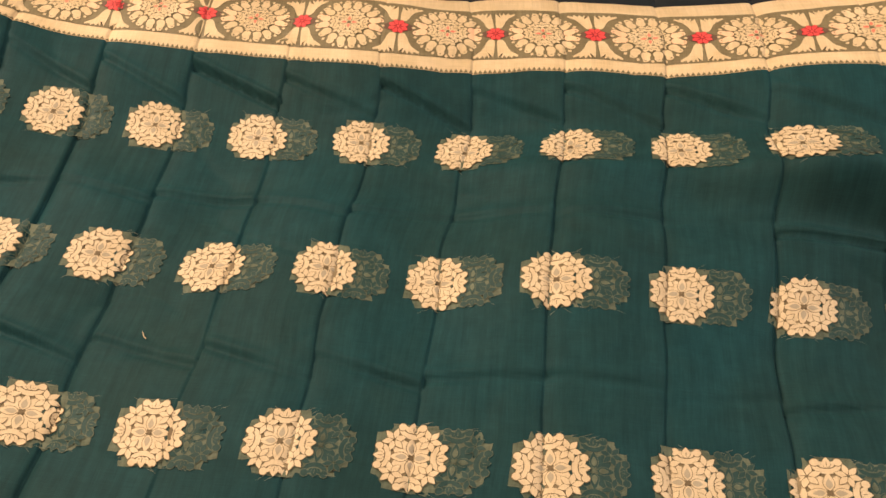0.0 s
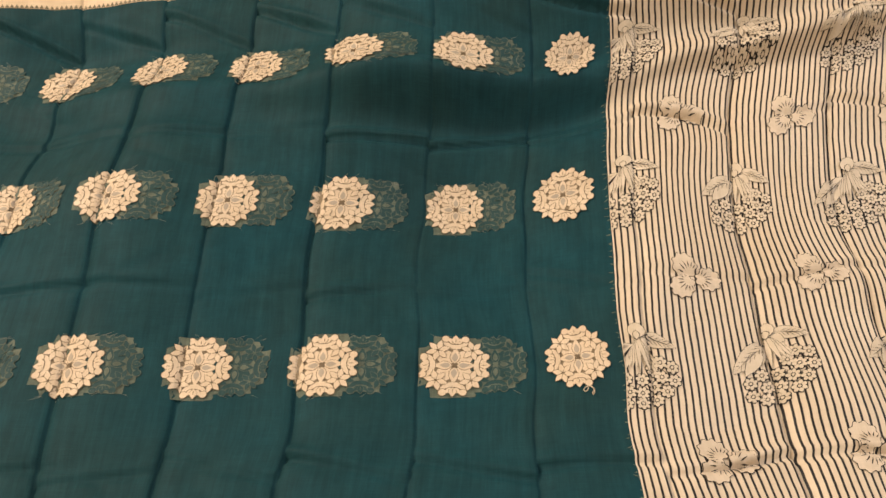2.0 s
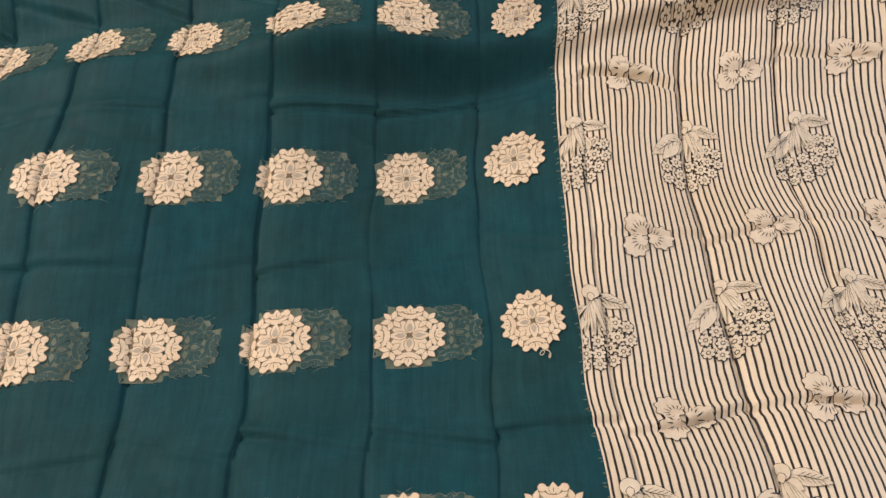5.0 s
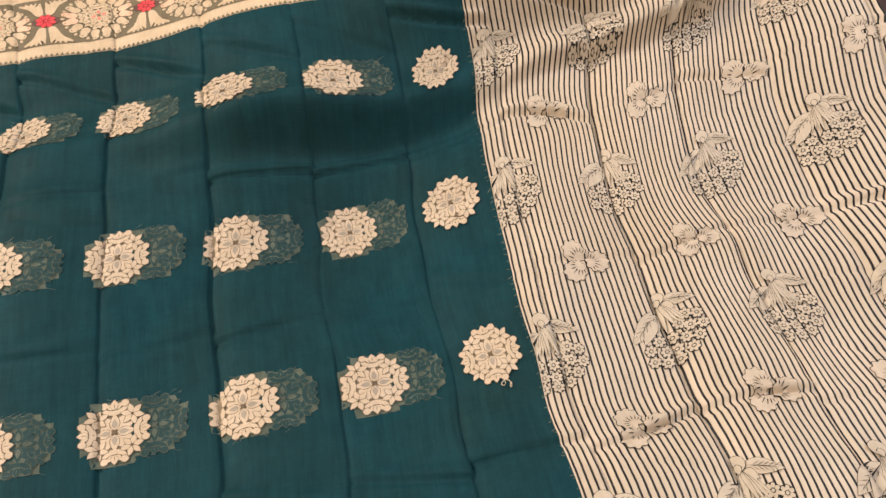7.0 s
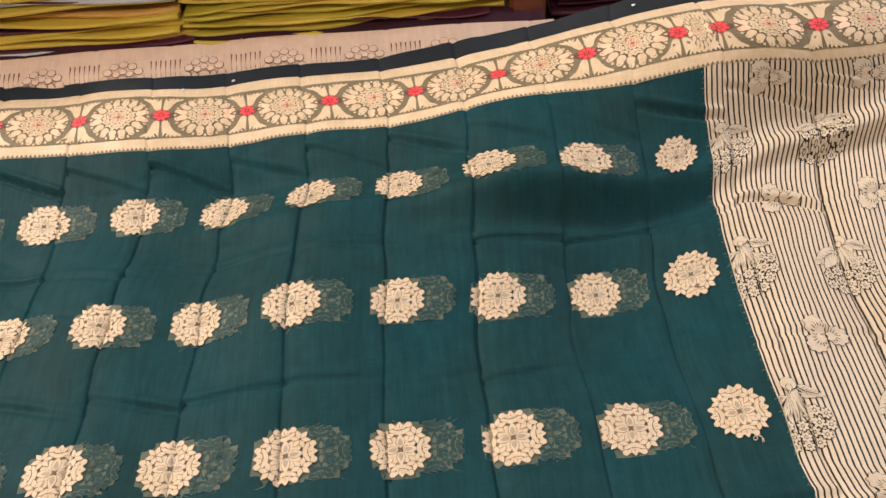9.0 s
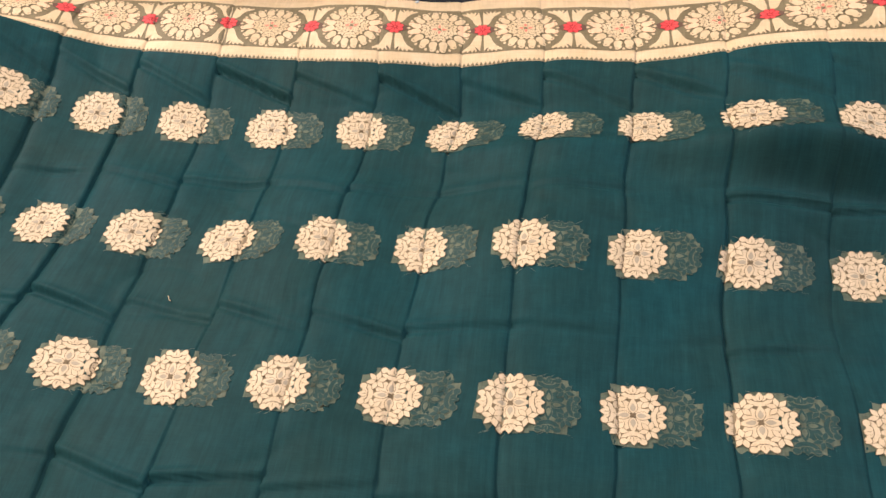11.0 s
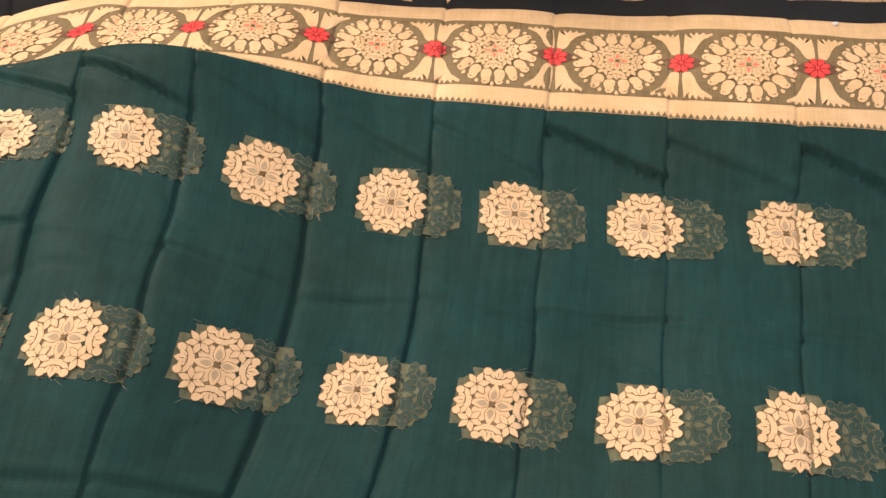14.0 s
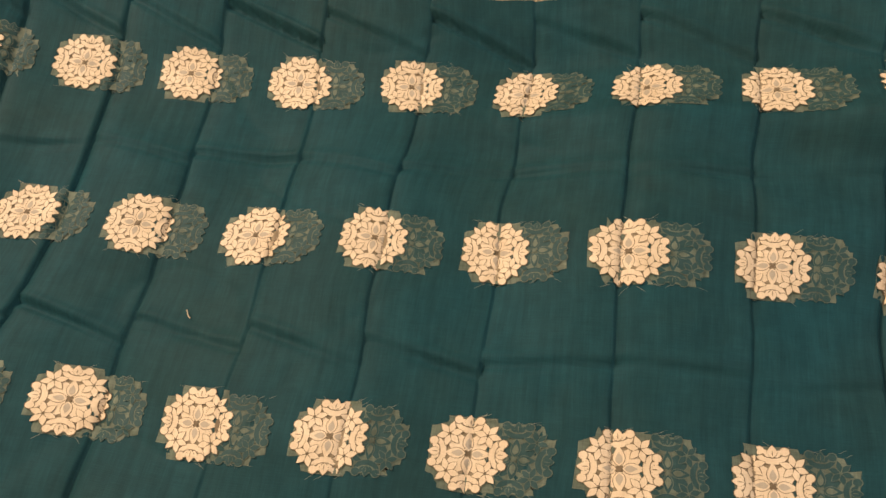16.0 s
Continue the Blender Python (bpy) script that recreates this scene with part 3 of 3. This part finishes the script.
# ---- figures of the reverse border ----
for i in range(-8, 5):
    U = 0.1075 * i + 0.02
    for j in range(7):
        dash = Figure()
        dash.piece([(-0.0008, 0.000), (0.0008, 0.000), (0.0008, 0.030 - 0.001 * (j % 2)), (-0.0008, 0.030)], 0, 0.0006)
        dash.lay("dash", U - 0.0190 + 0.0064 * j, 0.0, [BROWN], reverse, place=under)
    fig = Figure()
    def ringed(x, y, rx, ry):
        fig.disc(x, y, rx + 0.0007, ry + 0.0007, 0, 0.0005, 12)
        fig.disc(x, y, rx, ry, 1, 0.0009, 12)

    for j in range(7):
        a = 180 * j / 6
        ringed(0.0235 * math.cos(radians(a)), 0.004 + 0.0225 * math.sin(radians(a)), 0.0058, 0.0050)
    for j in range(5):
        a = 180 * j / 4
        ringed(0.0125 * math.cos(radians(a)), 0.003 + 0.0125 * math.sin(radians(a)), 0.0048, 0.0042)
    ringed(0.0, 0.003, 0.0075, 0.0055)
    fig.lay("half_rosette", U + 0.052, 0.0, [BROWN, ROSE], reverse, place=under)


# ---- figures of the striped panel ----
def bouquet():
    """Outlined bouquet: a knob, stems, three leaves and sixteen small round flowers."""
    fig = Figure()

    def outlined(kind, *args, grow=0.0004, level=0.0, **more):
        if kind == "leaf":
            x, y, turn, length, width = args
            c, s = math.cos(radians(turn)), math.sin(radians(turn))
            fig.leaf(x - grow * c, y - grow * s, turn, length + 2 * grow, width + 2 * grow, 0, 0.0006 + level, **more)
            fig.leaf(x, y, turn, length, width, 1, 0.0007 + level, **more)
        else:
            x, y, r = args
            fig.disc(x, y, r + grow, None, 0, 0.0006 + level, 12)
            fig.disc(x, y, r, None, 1, 0.0007 + level, 12)

    outlined("leaf", -0.004, -0.012, 218, 0.043, 0.0180, n=8, level=0.0003)
    outlined("leaf", -0.010, -0.020, 232, 0.028, 0.0125, n=7, level=0.0005)
    outlined("leaf", 0.004, -0.002, -20, 0.031, 0.0130, n=7, level=0.0003)
    outlined("leaf", 0.003, -0.006, -46, 0.013, 0.0085, n=6, level=0.0005)
    for x0, y0, a, ln in ((-0.005, -0.013, 218, 0.038), (0.006, -0.0028, -20, 0.026)):
        fig.leaf(x0, y0, a, ln, 0.0006, 0, 0.0017, 1.0, 3)
        for j in range(5):
            for side in (-1, 1):
                px, py = x0 + ln * (0.18 + 0.15 * j) * math.cos(radians(a)), y0 + ln * (0.18 + 0.15 * j) * math.sin(radians(a))
                fig.leaf(px, py, a + 36 * side, 0.0074, 0.0005, 0, 0.0017, 1.0, 2)
    for i, lean in enumerate((250, 304, 256, 297, 262, 290, 268, 282)):
        outlined("leaf", 0.0, -0.004, lean, 0.034 - 0.0016 * (i % 3), 0.0036, grow=0.0003, n=6, level=0.0004 + 0.00012 * i)
    outlined("disc", 0.0, 0.0, 0.0068, level=0.0016)
    outlined("leaf", 0.0, -0.0005, -90, 0.008, 0.0055, grow=0.0005, level=0.0018)
    spots = [(-24, -49), (-14, -43), (0, -43), (9.5, -33), (17.5, -26), (27, -30), (28, -42), (17.5, -39), (10.5, -48), (21, -52), (-11, -55), (0, -55), (-24, -61), (-13.5, -66), (0, -65), (12.5, -60)]
    for x, y in spots:
        x, y = x * 0.001, y * 0.001
        fig.disc(x, y, 0.0062, None, 0, 0.0006, 21, 17, 7, 0.06)
        for i in range(7):
            a = 2 * math.pi * i / 7 + 0.3
            fig.disc(x + 0.0038 * math.cos(a), y + 0.0038 * math.sin(a), 0.0021, 0.0017, 1, 0.0010, 7, math.degrees(a))
        fig.disc(x, y, 0.0014, None, 1, 0.0011, 6)
    return fig


def trefoil():
    """Three scalloped leaves with dark veins."""
    fig = Figure()
    for x, y, a in ((-0.0068, 0.0120, 118), (-0.0096, -0.0092, 222), (0.0158, -0.0012, 0)):
        fig.disc(x, y, 0.0128, 0.0118, 0, 0.0009, 45, a, 9, 0.10, 4)
        fig.disc(x, y, 0.0121, 0.0111, 1, 0.0011, 45, a, 9, 0.10, 4)
        bx, by = x - 0.009 * math.cos(radians(a)), y - 0.009 * math.sin(radians(a))
        for j in range(-3, 4):
            t = a + 22 * j
            fig.leaf(bx + 0.0052 * math.cos(radians(t)), by + 0.0052 * math.sin(radians(t)), t, 0.0082 - 0.0009 * abs(j), 0.00095, 0, 0.0015, 0.6, 3)
    return fig


for row in range(-1, 3):
    for col in range(4):
        U = PITCH * (7.55 + 1.05 * col - 2)
        bouquet().lay("bouquet", U - 0.005, ROW * row - 0.021, [INK, STONE], panel, "", 0.97, cut=SEAM + 0.0006)
for row in range(-2, 3):
    for col in range(4):
        U = PITCH * (8.05 + 1.05 * col - 2)
        trefoil().lay("trefoil", U - 0.004, ROW * row + 0.096, [INK, LEAF_CREAM], panel, "", 0.92)

# ragged cut threads along the seam
seam = Figure()
for i in range(120):
    V = FIELD_TOP + (FRONT - FIELD_TOP) * (i + rng.random()) / 120
    seam.leaf(SEAM, -V, 180 + rng.uniform(-40, 40), rng.uniform(0.002, 0.006), 0.0012, 0, 0.0008, 1.0, 2)
seam.lay("seam_threads", 0.0, 0.0, [FLOAT], panel, "short cut threads along the seam")


# ---- folded cloths behind ----
def folded_cloth(x0, x1, y, z, thick, deep, material, seed, label):
    """One folded length: a flat slab with a rounded, slightly wavy front edge."""
    r = random.Random(seed)
    n, ring = 36, 7
    a, b, c = r.uniform(0, 6), r.uniform(0, 6), r.uniform(0, 6)
    verts, faces = [], []
    for i in range(n + 1):
        t = i / n
        x = x0 + (x1 - x0) * t
        dy = 0.006 * math.sin(5 * t + a) + 0.003 * math.sin(17 * t + b)
        dz = 0.0030 * math.sin(4 * t + c) + 0.0016 * math.sin(13 * t + a)
        h = thick * (0.46 + 0.06 * math.sin(9 * t + b))
        ends = min(1.0, 0.35 + 12 * min(t, 1 - t))
        for j in range(ring):
            w = math.pi * (j / (ring - 1) - 0.5)
            verts.append((x, y + dy - 1.6 * h * math.cos(w) * ends, z + dz + thick / 2 + h * math.sin(w)))
        verts.append((x, y + deep, z + thick * 0.9))
        verts.append((x, y + deep, z + thick * 0.1))
    m = ring + 2
    for i in range(n):
        for j in range(m):
            k = (j + 1) % m
            faces.append((i * m + j, (i + 1) * m + j, (i + 1) * m + k, i * m + k))
    faces += [tuple(range(m - 1, -1, -1)), tuple(n * m + j for j in range(m))]
    ob = mesh_object("folded_cloth", verts, faces, [material], None, None, None, "", True)
    return tagged(ob, label, "folded cloth", "stacked folded cloths")


stack = random.Random(11)
for x0, x1, y0, palette, thick in ((-0.66, -0.055, 0.447, (ORANGE, PLUM, YELLOW, BLUEWHITE, PLUM, YELLOW, YELLOW, YELLOW, PLUM, YELLOW), 0.0088),
                                   (-0.05, 0.365, 0.450, (OLIVE, PLUM, YELLOW, OLIVE, PLUM, OLIVE, YELLOW), 0.0062),
                                   (-1.25, -0.70, 0.47, (BLUEWHITE, CRIMSON, PLUM, BLUEWHITE, ORANGE), 0.014), (0.46, 1.0, 0.51, (PLUM, CRIMSON, PLUM, PLUM), 0.013)):
    z, i = -0.035, 0
    while z < 0.26:
        mat = palette[i % len(palette)]
        h = thick * stack.uniform(0.75, 1.2) * (0.55 if mat is PLUM else 1)
        what = {"yellow_folded_cloth": "bright yellow", "olive_gold_cloth": "olive-gold", "orange_gold_cloth": "orange-gold", "plum_cloth": "dark plum", "crimson_cloth": "crimson", "pale_plastic_cover": "pale plastic-wrapped"}[mat.name]
        folded_cloth(x0 + stack.uniform(-0.012, 0.012), x1 + stack.uniform(-0.012, 0.012), y0 + stack.uniform(-0.006, 0.008), z, h, 0.3, mat, i * 7 + int(x0 * 100), what + " folded cloth lying in a stack")
        z += h
        i += 1


# ---- wooden post ----
def post(x, y, w, tall):
    bm = bmesh.new()
    bmesh.ops.create_cube(bm, size=1.0)
    for v in bm.verts:
        v.co = (x + v.co.x * w, y + v.co.y * w, -0.035 + (v.co.z + 0.5) * tall)
    bmesh.ops.bevel(bm, geom=[e for e in bm.edges], offset=0.006, segments=3, affect="EDGES")
    data = bpy.data.meshes.new("wooden_post")
    bm.to_mesh(data)
    bm.free()
    data.materials.append(WOOD)
    return tagged(new("wooden_post", data), "red-brown varnished wooden post beside the stacks", "post")


post(0.405, 0.472, 0.05, 1.4)


# ---- loose threads and lint ----
def loose_thread(U, V, turns, label):
    """A curled end of cream thread lying on the cloth."""
    t = np.linspace(0, 1, 26)
    a = turns * t * 2 * math.pi
    us = U + 0.010 * t + 0.0035 * np.cos(a) * (1 - 0.5 * t)
    vs = V + 0.004 * t + 0.0035 * np.sin(a)
    line = laid(us, vs, 0.0022 + 0.001 * np.sin(a))
    verts, faces, r = [], [], 0.00042
    for i, p in enumerate(line):
        for q in ((r, 0, 0), (0, r, r), (-r, 0, 0), (0, -r, -r)):
            verts.append((p[0] + q[0], p[1] + q[1], p[2] + q[2]))
        if i:
            for j in range(4):
                k = (j + 1) % 4
                faces.append((4 * i - 4 + j, 4 * i - 4 + k, 4 * i + k, 4 * i + j))
    ob = mesh_object("loose_thread", verts, faces, [CREAM_PALE], None, [(v[0], v[1]) for v in verts], None, "", True)
    return tagged(ob, label, "thread")


loose_thread(PITCH * 5 + 0.004, ROW + 0.030, 1.6, "curled cream thread end on the green silk")
loose_thread(PITCH * -2.4, ROW * 0.45, 0.3, "short cream thread end on the green silk")


def lint(U, V):
    p = laid(np.array([U]), np.array([V]), np.array([0.001]))[0]
    bm = bmesh.new()
    bmesh.ops.create_icosphere(bm, subdivisions=2, radius=0.0022)
    for v in bm.verts:
        v.co = (p[0] + v.co.x * 1.2, p[1] + v.co.y, p[2] + v.co.z * 0.5 + 0.0004 * math.sin(900 * v.co.x))
    data = bpy.data.meshes.new("lint")
    bm.to_mesh(data)
    bm.free()
    data.materials.append(BLUEWHITE)
    return tagged(new("lint", data), "small white speck of lint on the selvedge", "lint")


lint(0.012, TOP_V - 0.006)
lint(PITCH * 4.9, TOP_V - 0.012)
lint(PITCH * -0.55, TOP_V + 0.004)
